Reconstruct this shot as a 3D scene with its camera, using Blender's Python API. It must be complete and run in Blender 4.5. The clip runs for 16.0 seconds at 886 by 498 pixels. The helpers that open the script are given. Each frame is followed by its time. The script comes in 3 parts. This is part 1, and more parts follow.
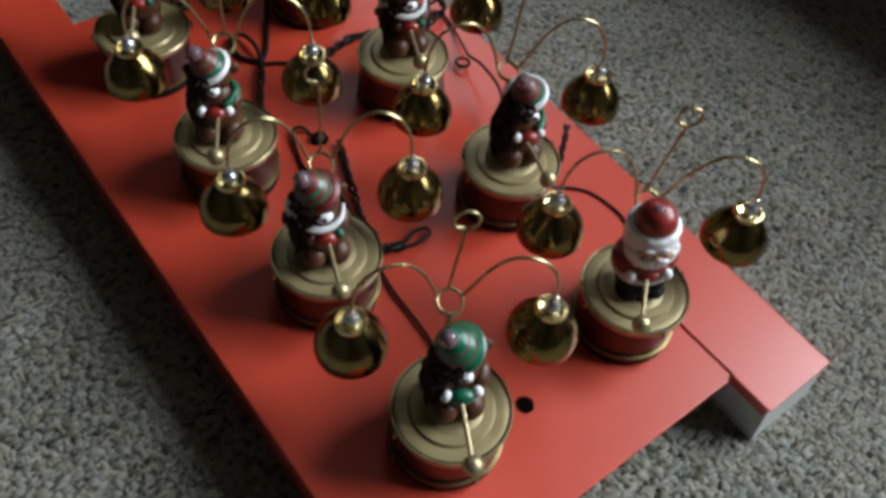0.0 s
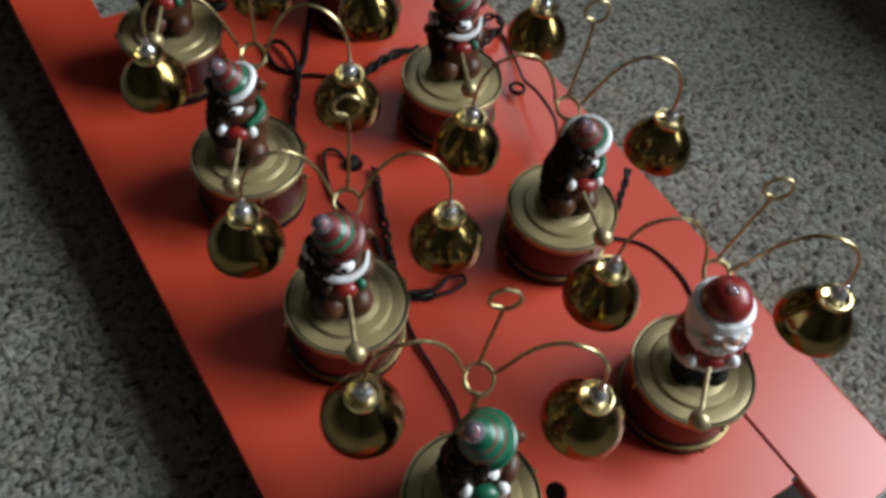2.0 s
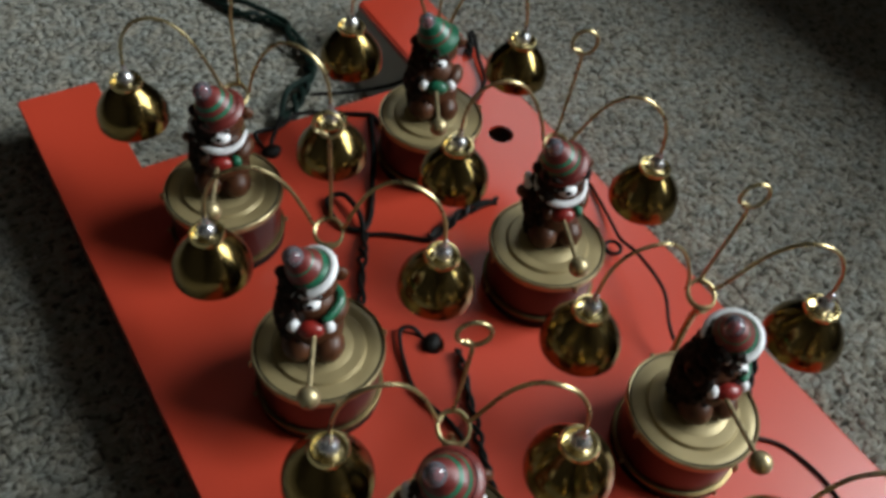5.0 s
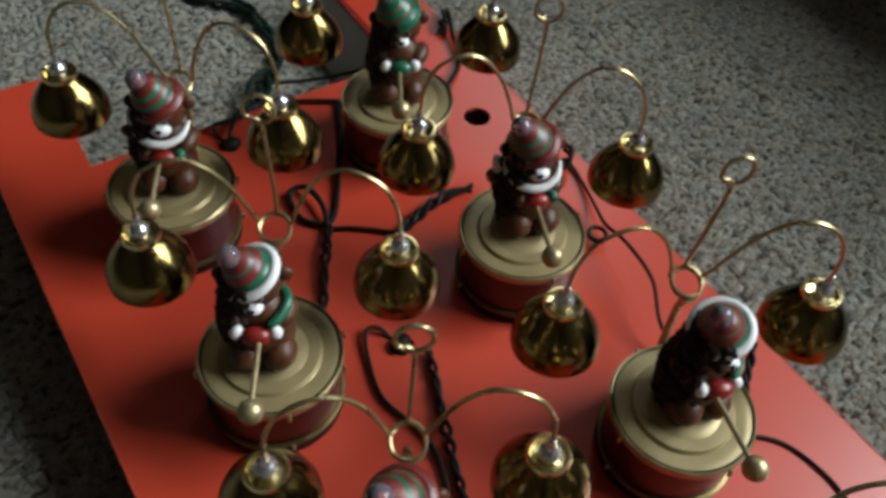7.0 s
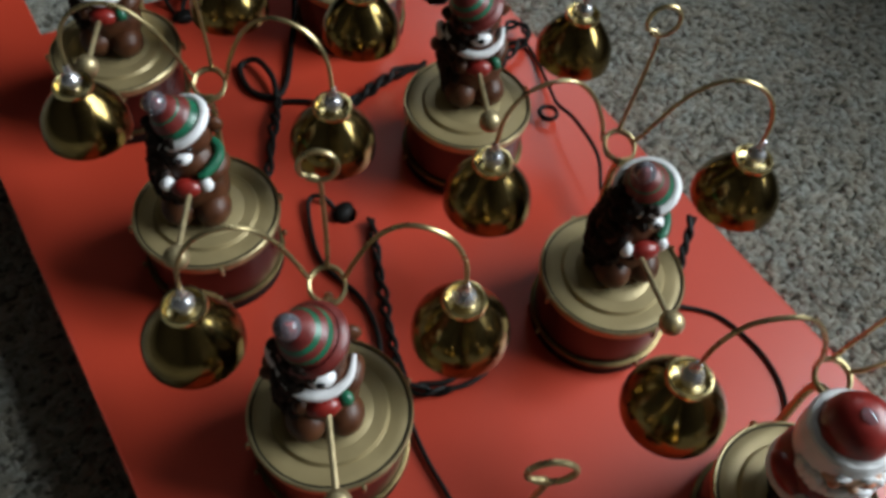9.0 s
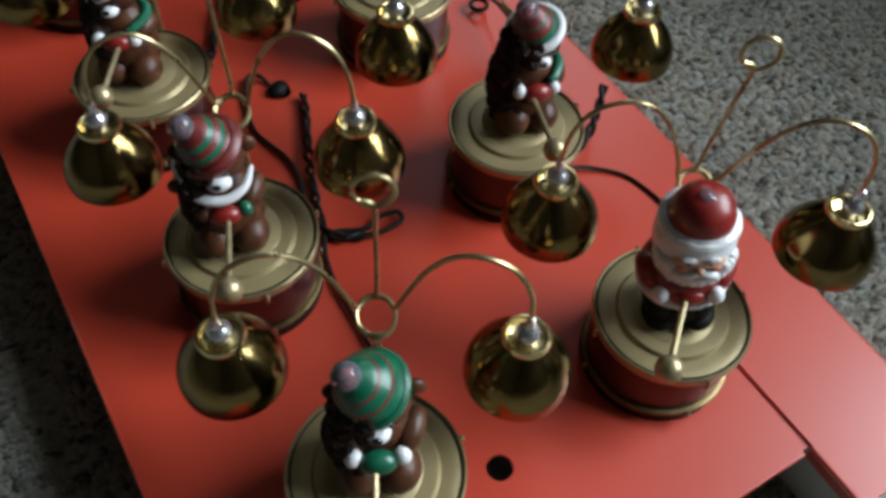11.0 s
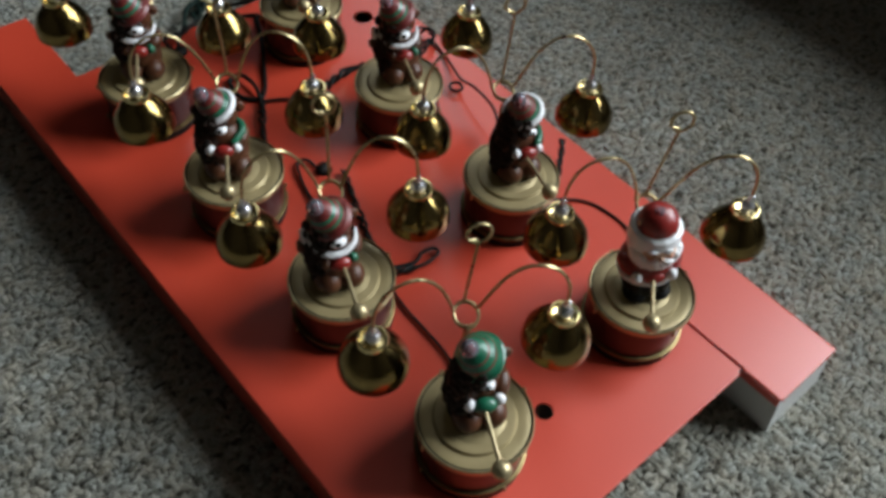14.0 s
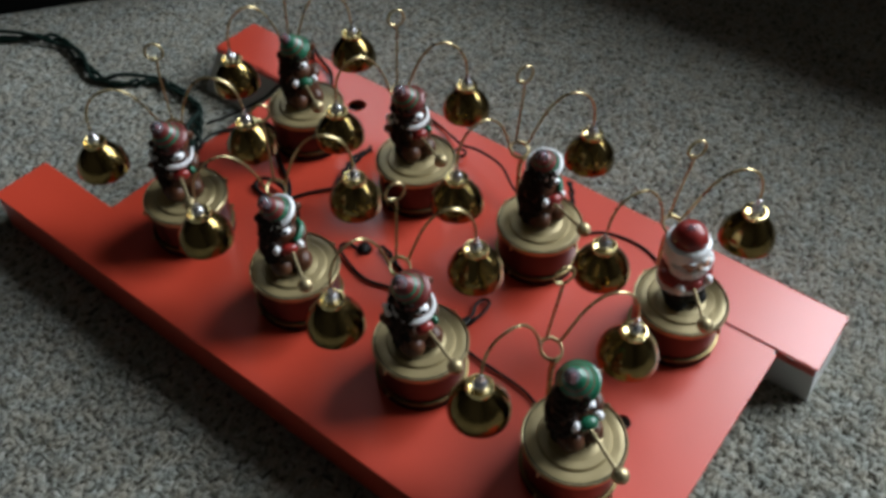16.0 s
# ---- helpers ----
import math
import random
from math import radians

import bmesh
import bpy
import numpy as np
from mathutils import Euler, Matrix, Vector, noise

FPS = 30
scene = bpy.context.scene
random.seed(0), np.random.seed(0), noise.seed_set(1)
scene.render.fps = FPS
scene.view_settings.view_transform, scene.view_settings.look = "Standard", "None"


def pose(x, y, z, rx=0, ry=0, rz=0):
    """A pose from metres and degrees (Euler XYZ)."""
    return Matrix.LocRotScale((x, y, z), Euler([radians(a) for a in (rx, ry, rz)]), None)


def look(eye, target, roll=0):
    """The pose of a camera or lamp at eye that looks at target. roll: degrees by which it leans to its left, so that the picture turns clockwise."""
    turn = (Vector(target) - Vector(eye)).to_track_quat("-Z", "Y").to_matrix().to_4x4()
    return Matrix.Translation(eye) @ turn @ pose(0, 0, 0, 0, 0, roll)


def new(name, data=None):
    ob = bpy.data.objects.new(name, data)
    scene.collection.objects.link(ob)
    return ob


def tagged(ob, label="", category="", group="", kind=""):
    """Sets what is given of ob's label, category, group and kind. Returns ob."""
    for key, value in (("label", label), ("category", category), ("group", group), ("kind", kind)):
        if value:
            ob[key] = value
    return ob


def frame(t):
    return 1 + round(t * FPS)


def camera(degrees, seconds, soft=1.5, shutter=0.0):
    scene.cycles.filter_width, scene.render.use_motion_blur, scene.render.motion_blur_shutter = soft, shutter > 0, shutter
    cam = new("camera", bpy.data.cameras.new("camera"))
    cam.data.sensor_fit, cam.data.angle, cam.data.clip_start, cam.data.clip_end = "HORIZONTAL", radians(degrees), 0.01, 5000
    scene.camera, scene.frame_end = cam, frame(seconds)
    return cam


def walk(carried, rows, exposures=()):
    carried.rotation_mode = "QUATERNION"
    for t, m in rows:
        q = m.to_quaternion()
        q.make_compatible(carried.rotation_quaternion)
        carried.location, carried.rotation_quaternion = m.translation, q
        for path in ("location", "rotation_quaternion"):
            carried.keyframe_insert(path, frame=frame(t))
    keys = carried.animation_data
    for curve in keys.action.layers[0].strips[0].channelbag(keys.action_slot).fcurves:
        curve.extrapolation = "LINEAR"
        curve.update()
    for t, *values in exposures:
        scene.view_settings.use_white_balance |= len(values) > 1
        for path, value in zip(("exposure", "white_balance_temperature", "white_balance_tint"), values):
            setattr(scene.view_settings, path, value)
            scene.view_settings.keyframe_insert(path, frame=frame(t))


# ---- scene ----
cam = camera(55.0, 16.0, soft=3.7)
PATH = [
    (0, (-0.002, 0.013, 0.446), (0.82, 0.863, -1.167), 8.8),
    (0.5, (0.02, 0.013, 0.431), (0.79, 0.834, -1.222), 11.3),
    (1, (0.029, 0.021, 0.427), (0.765, 0.86, -1.233), 10.7),
    (1.5, (0.031, 0.036, 0.422), (0.768, 0.913, -1.218), 10.6),
    (2, (0.034, 0.055, 0.42), (0.771, 0.952, -1.208), 9.6),
    (2.5, (0.033, 0.072, 0.418), (0.793, 0.989, -1.189), 9.8),
    (3, (0.033, 0.089, 0.414), (0.784, 1.032, -1.181), 9.1),
    (3.5, (0.034, 0.109, 0.411), (0.785, 1.079, -1.169), 8.1),
    (4, (0.037, 0.124, 0.41), (0.814, 1.125, -1.137), 7.9),
    (4.5, (0.042, 0.137, 0.411), (0.815, 1.184, -1.109), 5.6),
    (4.7, (0.039, 0.148, 0.403), (0.846, 1.178, -1.11), 8.7),
    (6.8, (0.074, 0.164, 0.375), (0.833, 1.18, -1.172), 5.3),
    (7, (0.074, 0.159, 0.37), (0.84, 1.189, -1.164), 5.5),
    (7.5, (0.079, 0.153, 0.365), (0.835, 1.162, -1.187), 5.7),
    (8, (0.082, 0.146, 0.361), (0.822, 1.144, -1.206), 5.8),
    (8.5, (0.084, 0.138, 0.358), (0.808, 1.096, -1.241), 6.7),
    (9, (0.086, 0.124, 0.356), (0.785, 1.043, -1.277), 7.2),
    (9.5, (0.088, 0.108, 0.353), (0.763, 1.019, -1.295), 6.7),
    (10, (0.092, 0.092, 0.346), (0.74, 1.046, -1.289), 4.4),
    (10.2, (0.096, 0.08, 0.34), (0.74, 1.051, -1.286), 3.9),
    (12.3, (0.074, 0.005, 0.356), (0.768, 0.942, -1.269), 5.2),
    (12.5, (0.069, 0.002, 0.363), (0.784, 0.942, -1.251), 5.6),
    (13, (0.054, -0.009, 0.382), (0.825, 0.936, -1.202), 6.3),
    (13.5, (0.026, -0.005, 0.418), (0.84, 0.902, -1.167), 6.7),
    (14, (-0.018, 0.008, 0.453), (0.847, 0.894, -1.118), 4.9),
    (14.5, (-0.054, 0.017, 0.484), (0.944, 0.918, -0.996), 4.6),
    (15, (-0.074, 0.026, 0.495), (0.899, 0.921, -1.006), 0.9),
    (15.5, (-0.09, 0.035, 0.498), (0.922, 0.909, -0.99), 0.3),
    (16, (-0.095, 0.04, 0.496), (0.947, 0.876, -0.992), -0.9),
]
walk(cam, [(t, look(eye, target, roll)) for t, eye, target, roll in PATH],
     [(0, -0.04, 6500, 10), (2.5, -0.05, 6650, 9), (4.5, -0.06, 6800, 8), (7, -0.10, 6800, 8), (9, -0.13, 6600, 8), (10, -0.13, 6450, 8), (12.5, -0.06, 6250, 8), (14.5, 0.0, 6650, 10), (16, 0.02, 6450, 10)])

# ---- light ----
world = bpy.data.worlds.new("sky")
scene.world = world
world.use_nodes = True
wn = world.node_tree.nodes
sky = wn.new("ShaderNodeTexSky")
sky.sky_type, sky.sun_disc = "NISHITA", False
sky.sun_elevation, sky.sun_rotation = radians(35), radians(200)
wn["Background"].inputs[1].default_value = 0.05
world.node_tree.links.new(sky.outputs[0], wn["Background"].inputs[0])


def window_light(name, place, target, width, height, watts, colour):
    lamp = bpy.data.lights.new(name, "AREA")
    lamp.shape, lamp.size, lamp.size_y, lamp.energy, lamp.color = "RECTANGLE", width, height, watts, colour
    ob = new(name, lamp)
    ob.matrix_world = look(place, target)
    return ob


window_light("window_daylight", (1.96, -0.74, 1.55), (0.0, -0.74, 1.55), 1.95, 1.45, 171, (0.85, 0.95, 1.03))
window_light("far_window_daylight", (1.96, 2.18, 1.98), (0.0, 2.18, 1.98), 1.2, 1.0, 12, (0.85, 0.95, 1.03))
scene.view_settings.exposure = 0.0


# ---- materials ----
def material(name, colour, rough=0.5, metal=0.0, vary=0.12, scale=60.0, bump=0.0, bump_scale=300.0, coat=0.0, coat_rough=0.12, spec=0.5):
    """A surface with two scales of variation in tone and gloss, and a fine relief."""
    m = bpy.data.materials.new(name)
    m.use_nodes = True
    nt = m.node_tree
    n, l = nt.nodes, nt.links
    p = n["Principled BSDF"]
    co = n.new("ShaderNodeTexCoord")
    big = n.new("ShaderNodeTexNoise")
    big.inputs["Scale"].default_value, big.inputs["Detail"].default_value = scale, 5
    small = n.new("ShaderNodeTexNoise")
    small.inputs["Scale"].default_value, small.inputs["Detail"].default_value = bump_scale, 3
    l.new(co.outputs["Object"], big.inputs["Vector"])
    l.new(co.outputs["Object"], small.inputs["Vector"])
    mix = n.new("ShaderNodeMix")
    mix.data_type = "RGBA"
    dark = tuple(c * (1 - vary) for c in colour)
    light = tuple(min(1, c * (1 + vary)) for c in colour)
    mix.inputs[6].default_value, mix.inputs[7].default_value = (*dark, 1), (*light, 1)
    ramp = n.new("ShaderNodeMapRange")
    ramp.inputs[1].default_value, ramp.inputs[2].default_value = 0.3, 0.7
    l.new(big.outputs[0], ramp.inputs[0])
    l.new(ramp.outputs[0], mix.inputs[0])
    l.new(mix.outputs[2], p.inputs["Base Color"])
    rr = n.new("ShaderNodeMapRange")
    rr.inputs[1].default_value, rr.inputs[2].default_value = 0.3, 0.7
    rr.inputs[3].default_value, rr.inputs[4].default_value = rough * 0.85, min(1, rough * 1.2)
    l.new(big.outputs[0], rr.inputs[0])
    l.new(rr.outputs[0], p.inputs["Roughness"])
    p.inputs["Metallic"].default_value = metal
    p.inputs["Specular IOR Level"].default_value = spec
    if coat:
        p.inputs["Coat Weight"].default_value, p.inputs["Coat Roughness"].default_value = coat, coat_rough
    if bump:
        b = n.new("ShaderNodeBump")
        b.inputs["Strength"].default_value, b.inputs["Distance"].default_value = bump, 0.0006
        l.new(small.outputs[0], b.inputs["Height"])
        l.new(b.outputs[0], p.inputs["Normal"])
    return m


RED_CARD = material("red_card", (0.605, 0.056, 0.025), 0.45, vary=0.07, scale=9, bump=0.04, bump_scale=500, coat=0.88, coat_rough=0.28)
WHITE_CARD = material("white_card", (0.62, 0.61, 0.58), 0.7, vary=0.06, scale=40, bump=0.1)
BRASS = material("bell_brass", (0.235, 0.163, 0.058), 0.18, 1.0, vary=0.25, scale=70, bump=0.045, bump_scale=110)
BRASS_LIGHT = material("collar_brass", (0.70, 0.565, 0.28), 0.22, 1.0, vary=0.08, scale=200)
WIRE = material("brass_wire", (0.44, 0.35, 0.18), 0.29, 0.85, vary=0.15, scale=150)
STEEL = material("bead_steel", (0.62, 0.61, 0.63), 0.27, 0.9, vary=0.08, scale=200)
LID = material("drum_lid_gold", (0.345, 0.268, 0.132), 0.40, 0.36, vary=0.1, scale=70, bump=0.05)
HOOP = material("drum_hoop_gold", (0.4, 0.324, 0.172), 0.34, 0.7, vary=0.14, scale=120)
# Same gold as the upper hoop, with the shade low on the drum put in.
HOOP_SHADED = material("lower_hoop_shaded_gold", (0.17, 0.125, 0.055), 0.36, 0.9, vary=0.2, scale=120)
DRUM_RED = material("drum_red", (0.036, 0.004, 0.003), 0.30, 0.0, vary=0.3, scale=60, coat=0.12)
BLACK = material("drum_black", (0.008, 0.007, 0.006), 0.5, vary=0.2, spec=0.15)
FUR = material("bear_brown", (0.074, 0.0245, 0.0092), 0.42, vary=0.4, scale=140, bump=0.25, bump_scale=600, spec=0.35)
# Bear fur with the shade of the side away from the window put in.
FUR_SHADED = material("bear_shaded_fur", (0.014, 0.008, 0.005), 0.65, vary=0.4, scale=200, bump=0.2, bump_scale=800, spec=0.15)
WHITE = material("white_paint", (0.741, 0.7332, 0.7332), 0.38, vary=0.02, scale=150, coat=0.3, bump=0.15, bump_scale=900)
REDP = material("red_paint", (0.225, 0.014, 0.010), 0.36, vary=0.25, scale=180, coat=0.12, bump=0.1, bump_scale=900)
CAP_RED = material("striped_cap_red", (0.135, 0.016, 0.013), 0.42, vary=0.3, scale=180, coat=0.06, bump=0.1, bump_scale=900)
GREENP = material("green_paint", (0.006, 0.098, 0.048), 0.36, vary=0.25, scale=180, coat=0.12, bump=0.1, bump_scale=900)
SKIN = material("face_paint", (0.5772, 0.3432, 0.2262), 0.45, vary=0.08, scale=150)
BLUSH = material("cheek_paint", (0.546, 0.195, 0.1014), 0.45, vary=0.1, scale=150)
BLACKP = material("black_paint", (0.008, 0.008, 0.009), 0.2, vary=0.2, coat=0.5)
MALLET = material("mallet_gold", (0.42, 0.335, 0.185), 0.38, 0.7, vary=0.12, scale=300)
CORD = material("cord_black", (0.008, 0.007, 0.006), 0.55, vary=0.3, scale=200, spec=0.22)
CORD_GREEN = material("cord_green", (0.004, 0.014, 0.010), 0.45, vary=0.3, scale=200, spec=0.3)
CARPET = material("carpet_backing", (0.168, 0.1575, 0.133), 0.95, vary=0.3, scale=60, bump=0.6, bump_scale=260)
# Walls and ceiling are out of view; near-black colour keeps bounced fill low.
WALL = material("wall_darkened", (0.019, 0.015, 0.010), 0.8, vary=0.04, scale=3, bump=0.05)
CEIL = material("ceiling_darkened", (0.032, 0.026, 0.018), 0.85, vary=0.03, scale=3)
FRAME = material("window_frame_paint", (0.75, 0.75, 0.73), 0.5, vary=0.04, scale=8)
BLACKWOOD = material("black_lacquer", (0.006, 0.006, 0.006), 0.6, vary=0.2, scale=12, spec=0.1)


BENCH = material("bench_cloth", (0.075, 0.048, 0.026), 0.9, vary=0.15, scale=30, bump=0.3)


def bulb_material():
    m = bpy.data.materials.new("clear_bulb")
    m.use_nodes = True
    p = m.node_tree.nodes["Principled BSDF"]
    noise_tex = m.node_tree.nodes.new("ShaderNodeTexNoise")
    noise_tex.inputs["Scale"].default_value = 300
    ramp = m.node_tree.nodes.new("ShaderNodeMapRange")
    ramp.inputs[3].default_value, ramp.inputs[4].default_value = 0.03, 0.07
    m.node_tree.links.new(noise_tex.outputs[0], ramp.inputs[0])
    m.node_tree.links.new(ramp.outputs[0], p.inputs["Roughness"])
    p.inputs["Base Color"].default_value = (0.90, 0.86, 0.98, 1)
    p.inputs["Transmission Weight"].default_value = 0.90
    p.inputs["IOR"].default_value = 1.45
    return m


BULB = bulb_material()


def carpet_material():
    """Loop pile in greys and beiges, with darker flecks tuft by tuft and broad soiling."""
    m = bpy.data.materials.new("carpet_pile")
    m.use_nodes = True
    n, l = m.node_tree.nodes, m.node_tree.links
    p = n["Principled BSDF"]
    geo = n.new("ShaderNodeNewGeometry")
    ramp = n.new("ShaderNodeValToRGB")
    stops = ((0, (0.0497, 0.044, 0.0305)), (0.05, (0.106, 0.0966, 0.071)), (0.09, (0.188, 0.177, 0.143)), (0.25, (0.231, 0.219, 0.182)), (0.6, (0.266, 0.253, 0.213)), (1, (0.327, 0.312, 0.273)))
    while len(ramp.color_ramp.elements) < len(stops):
        ramp.color_ramp.elements.new(0.5)
    for e, (at, c) in zip(ramp.color_ramp.elements, stops):
        e.position, e.color = at, (*c, 1)
    l.new(geo.outputs["Random Per Island"], ramp.inputs[0])
    co = n.new("ShaderNodeTexCoord")
    soil = n.new("ShaderNodeTexNoise")
    soil.inputs["Scale"].default_value, soil.inputs["Detail"].default_value = 11, 4
    l.new(co.outputs["Object"], soil.inputs["Vector"])
    mr = n.new("ShaderNodeMapRange")
    mr.inputs[1].default_value, mr.inputs[2].default_value = 0.3, 0.7
    mr.inputs[3].default_value, mr.inputs[4].default_value = 0.82, 1.12
    l.new(soil.outputs[0], mr.inputs[0])
    fibre = n.new("ShaderNodeTexNoise")
    fibre.inputs["Scale"].default_value = 900
    l.new(co.outputs["Object"], fibre.inputs["Vector"])
    fr = n.new("ShaderNodeMapRange")
    fr.inputs[3].default_value, fr.inputs[4].default_value = 0.86, 1.14
    l.new(fibre.outputs[0], fr.inputs[0])
    mul = n.new("ShaderNodeMath")
    mul.operation = "MULTIPLY"
    l.new(mr.outputs[0], mul.inputs[0])
    l.new(fr.outputs[0], mul.inputs[1])
    fleck = n.new("ShaderNodeTexNoise")
    fleck.inputs["Scale"].default_value, fleck.inputs["Detail"].default_value = 200, 2.5
    l.new(co.outputs["Object"], fleck.inputs["Vector"])
    fk = n.new("ShaderNodeMapRange")
    fk.inputs[1].default_value, fk.inputs[2].default_value = 0.555, 0.67
    fk.inputs[3].default_value, fk.inputs[4].default_value = 0.0, 0.85
    l.new(fleck.outputs[0], fk.inputs[0])
    spot = n.new("ShaderNodeMix")
    spot.data_type = "RGBA"
    spot.inputs[7].default_value = (0.030, 0.024, 0.014, 1)
    l.new(fk.outputs[0], spot.inputs[0])
    l.new(ramp.outputs[0], spot.inputs[6])
    hsv = n.new("ShaderNodeHueSaturation")
    hue = n.new("ShaderNodeTexNoise")
    hue.inputs["Scale"].default_value, hue.inputs["Detail"].default_value = 70, 4
    l.new(co.outputs["Object"], hue.inputs["Vector"])
    hr = n.new("ShaderNodeMapRange")
    hr.inputs[1].default_value, hr.inputs[2].default_value = 0.35, 0.65
    l.new(hue.outputs[0], hr.inputs[0])
    tint = n.new("ShaderNodeMix")
    tint.data_type = "RGBA"
    tint.inputs[6].default_value, tint.inputs[7].default_value = (0.93, 1.0, 1.02, 1), (1.06, 1.0, 0.91, 1)
    l.new(hr.outputs[0], tint.inputs[0])
    dye = n.new("ShaderNodeMix")
    dye.data_type, dye.blend_type = "RGBA", "MULTIPLY"
    dye.inputs[0].default_value = 1.0
    l.new(spot.outputs[2], dye.inputs[6])
    l.new(tint.outputs[2], dye.inputs[7])
    l.new(dye.outputs[2], hsv.inputs["Color"])
    nap = n.new("ShaderNodeBump")
    nap.inputs["Strength"].default_value, nap.inputs["Distance"].default_value = 0.7, 0.0012
    l.new(fibre.outputs[0], nap.inputs["Height"])
    l.new(nap.outputs[0], p.inputs["Normal"])
    l.new(mul.outputs[0], hsv.inputs["Value"])
    l.new(hsv.outputs[0], p.inputs["Base Color"])
    p.inputs["Roughness"].default_value = 0.95
    p.inputs["Sheen Weight"].default_value = 0.15
    return m


PILE = carpet_material()


# ---- mesh kit ----
class Kit:
    """Collects pieces of one mesh: points, faces, a material for each face."""

    def __init__(self):
        self.v, self.f, self.m, self.mats = [], [], [], []

    def add(self, verts, faces, mat):
        if mat not in self.mats:
            self.mats.append(mat)
        k, i = len(self.v), self.mats.index(mat)
        self.v += [tuple(p) for p in verts]
        self.f += [tuple(a + k for a in f) for f in faces]
        self.m += [i] * len(faces)
        return self

    def merge(self, other):
        for m in other.mats:
            if m not in self.mats:
                self.mats.append(m)
        k = len(self.v)
        self.v += other.v
        self.f += [tuple(a + k for a in f) for f in other.f]
        self.m += [self.mats.index(other.mats[i]) for i in other.m]
        return self

    def moved(self, mtx):
        self.v = [tuple(mtx @ Vector(p)) for p in self.v]
        return self

    def lathe(self, profile, mat, seg=40, m=None):
        """A turned shape from (radius, height) pairs, bottom to top."""
        vs, fs, rows = [], [], []
        for r, z in profile:
            if r < 1e-6:
                rows.append([len(vs)])
                vs.append((0, 0, z))
            else:
                rows.append(list(range(len(vs), len(vs) + seg)))
                vs += [(r * math.cos(2 * math.pi * i / seg), r * math.sin(2 * math.pi * i / seg), z) for i in range(seg)]
        for a, b in zip(rows, rows[1:]):
            for i in range(seg):
                j = (i + 1) % seg
                if len(a) == 1 and len(b) == 1:
                    continue
                if len(a) == 1:
                    fs.append((a[0], b[j], b[i]))
                elif len(b) == 1:
                    fs.append((a[i], a[j], b[0]))
                else:
                    fs.append((a[i], a[j], b[j], b[i]))
        m = m or Matrix()
        return self.add([m @ Vector(p) for p in vs], fs, mat)

    def ball(self, centre, radii, mat, turn=(0, 0, 0), seg=20, rough=0.0):
        if isinstance(radii, (int, float)):
            radii = (radii,) * 3
        rings = seg // 2
        prof = [(math.sin(math.pi * i / rings), -math.cos(math.pi * i / rings)) for i in range(rings + 1)]
        prof[0], prof[-1] = (0, -1), (0, 1)
        m = pose(*centre, *turn) @ Matrix.Diagonal((*radii, 1))
        start = len(self.v)
        self.lathe(prof, mat, seg, m)
        if rough:
            c = Vector(centre)
            for i in range(start, len(self.v)):
                p = Vector(self.v[i])
                self.v[i] = tuple(p + (p - c) * rough * noise.noise(p * 420))
        return self

    def tube(self, pts, radius, mat, seg=8, closed=False):
        pts = [Vector(p) for p in pts]
        n = len(pts)
        vs, fs = [], []
        up = None
        for i, p in enumerate(pts):
            a = pts[(i - 1) % n] if closed or i else p
            b = pts[(i + 1) % n] if closed or i < n - 1 else p
            d = (b - a).normalized()
            if up is None:
                up = d.orthogonal().normalized()
            up = (up - d * up.dot(d)).normalized()
            side = d.cross(up)
            r = radius(i / max(1, n - 1)) if callable(radius) else radius
            vs += [p + r * (math.cos(2 * math.pi * k / seg) * up + math.sin(2 * math.pi * k / seg) * side) for k in range(seg)]
        for i in range(n if closed else n - 1):
            j = (i + 1) % n
            for k in range(seg):
                q = (k + 1) % seg
                fs.append((i * seg + k, i * seg + q, j * seg + q, j * seg + k))
        if not closed:
            fs.append(tuple(range(seg))[::-1])
            fs.append(tuple(range((n - 1) * seg, n * seg)))
        return self.add(vs, fs, mat)

    def box(self, lo, hi, mat):
        (a, b, c), (d, e, f) = lo, hi
        vs = [(a, b, c), (d, b, c), (d, e, c), (a, e, c), (a, b, f), (d, b, f), (d, e, f), (a, e, f)]
        return self.add(vs, [(3, 2, 1, 0), (4, 5, 6, 7), (0, 1, 5, 4), (1, 2, 6, 5), (2, 3, 7, 6), (3, 0, 4, 7)], mat)

    def mesh(self, name, smooth=35):
        me = bpy.data.meshes.new(name)
        me.from_pydata(self.v, [], self.f)
        for m in self.mats:
            me.materials.append(m)
        me.polygons.foreach_set("material_index", self.m)
        me.update()
        if smooth:
            me.shade_smooth()
            me.set_sharp_from_angle(angle=radians(smooth))
        return me


def part(name, kit, parent=None, label="", smooth=35):
    ob = new(name, kit.mesh(name, smooth))
    ob.parent = parent
    return tagged(ob, label)


def smooth_path(pts, steps=8):
    """A rounded line through the points."""
    pts = [Vector(p) for p in pts]
    out, n = [], len(pts)
    for i in range(n - 1):
        a, b, c, d = (pts[min(max(i + k, 0), n - 1)] for k in (-1, 0, 1, 2))
        for s in range(steps):
            t = s / steps
            out.append(0.5 * (2 * b + (c - a) * t + (2 * a - 5 * b + 4 * c - d) * t * t + (3 * b - a - 3 * c + d) * t ** 3))
    out.append(pts[-1])
    return out


# ---- the room ----
def slab(name, lo, hi, mat, label):
    ob = new(name, Kit().box(lo, hi, mat).mesh(name, 0))
    return tagged(ob, label, name.split("_")[0], kind="structure")


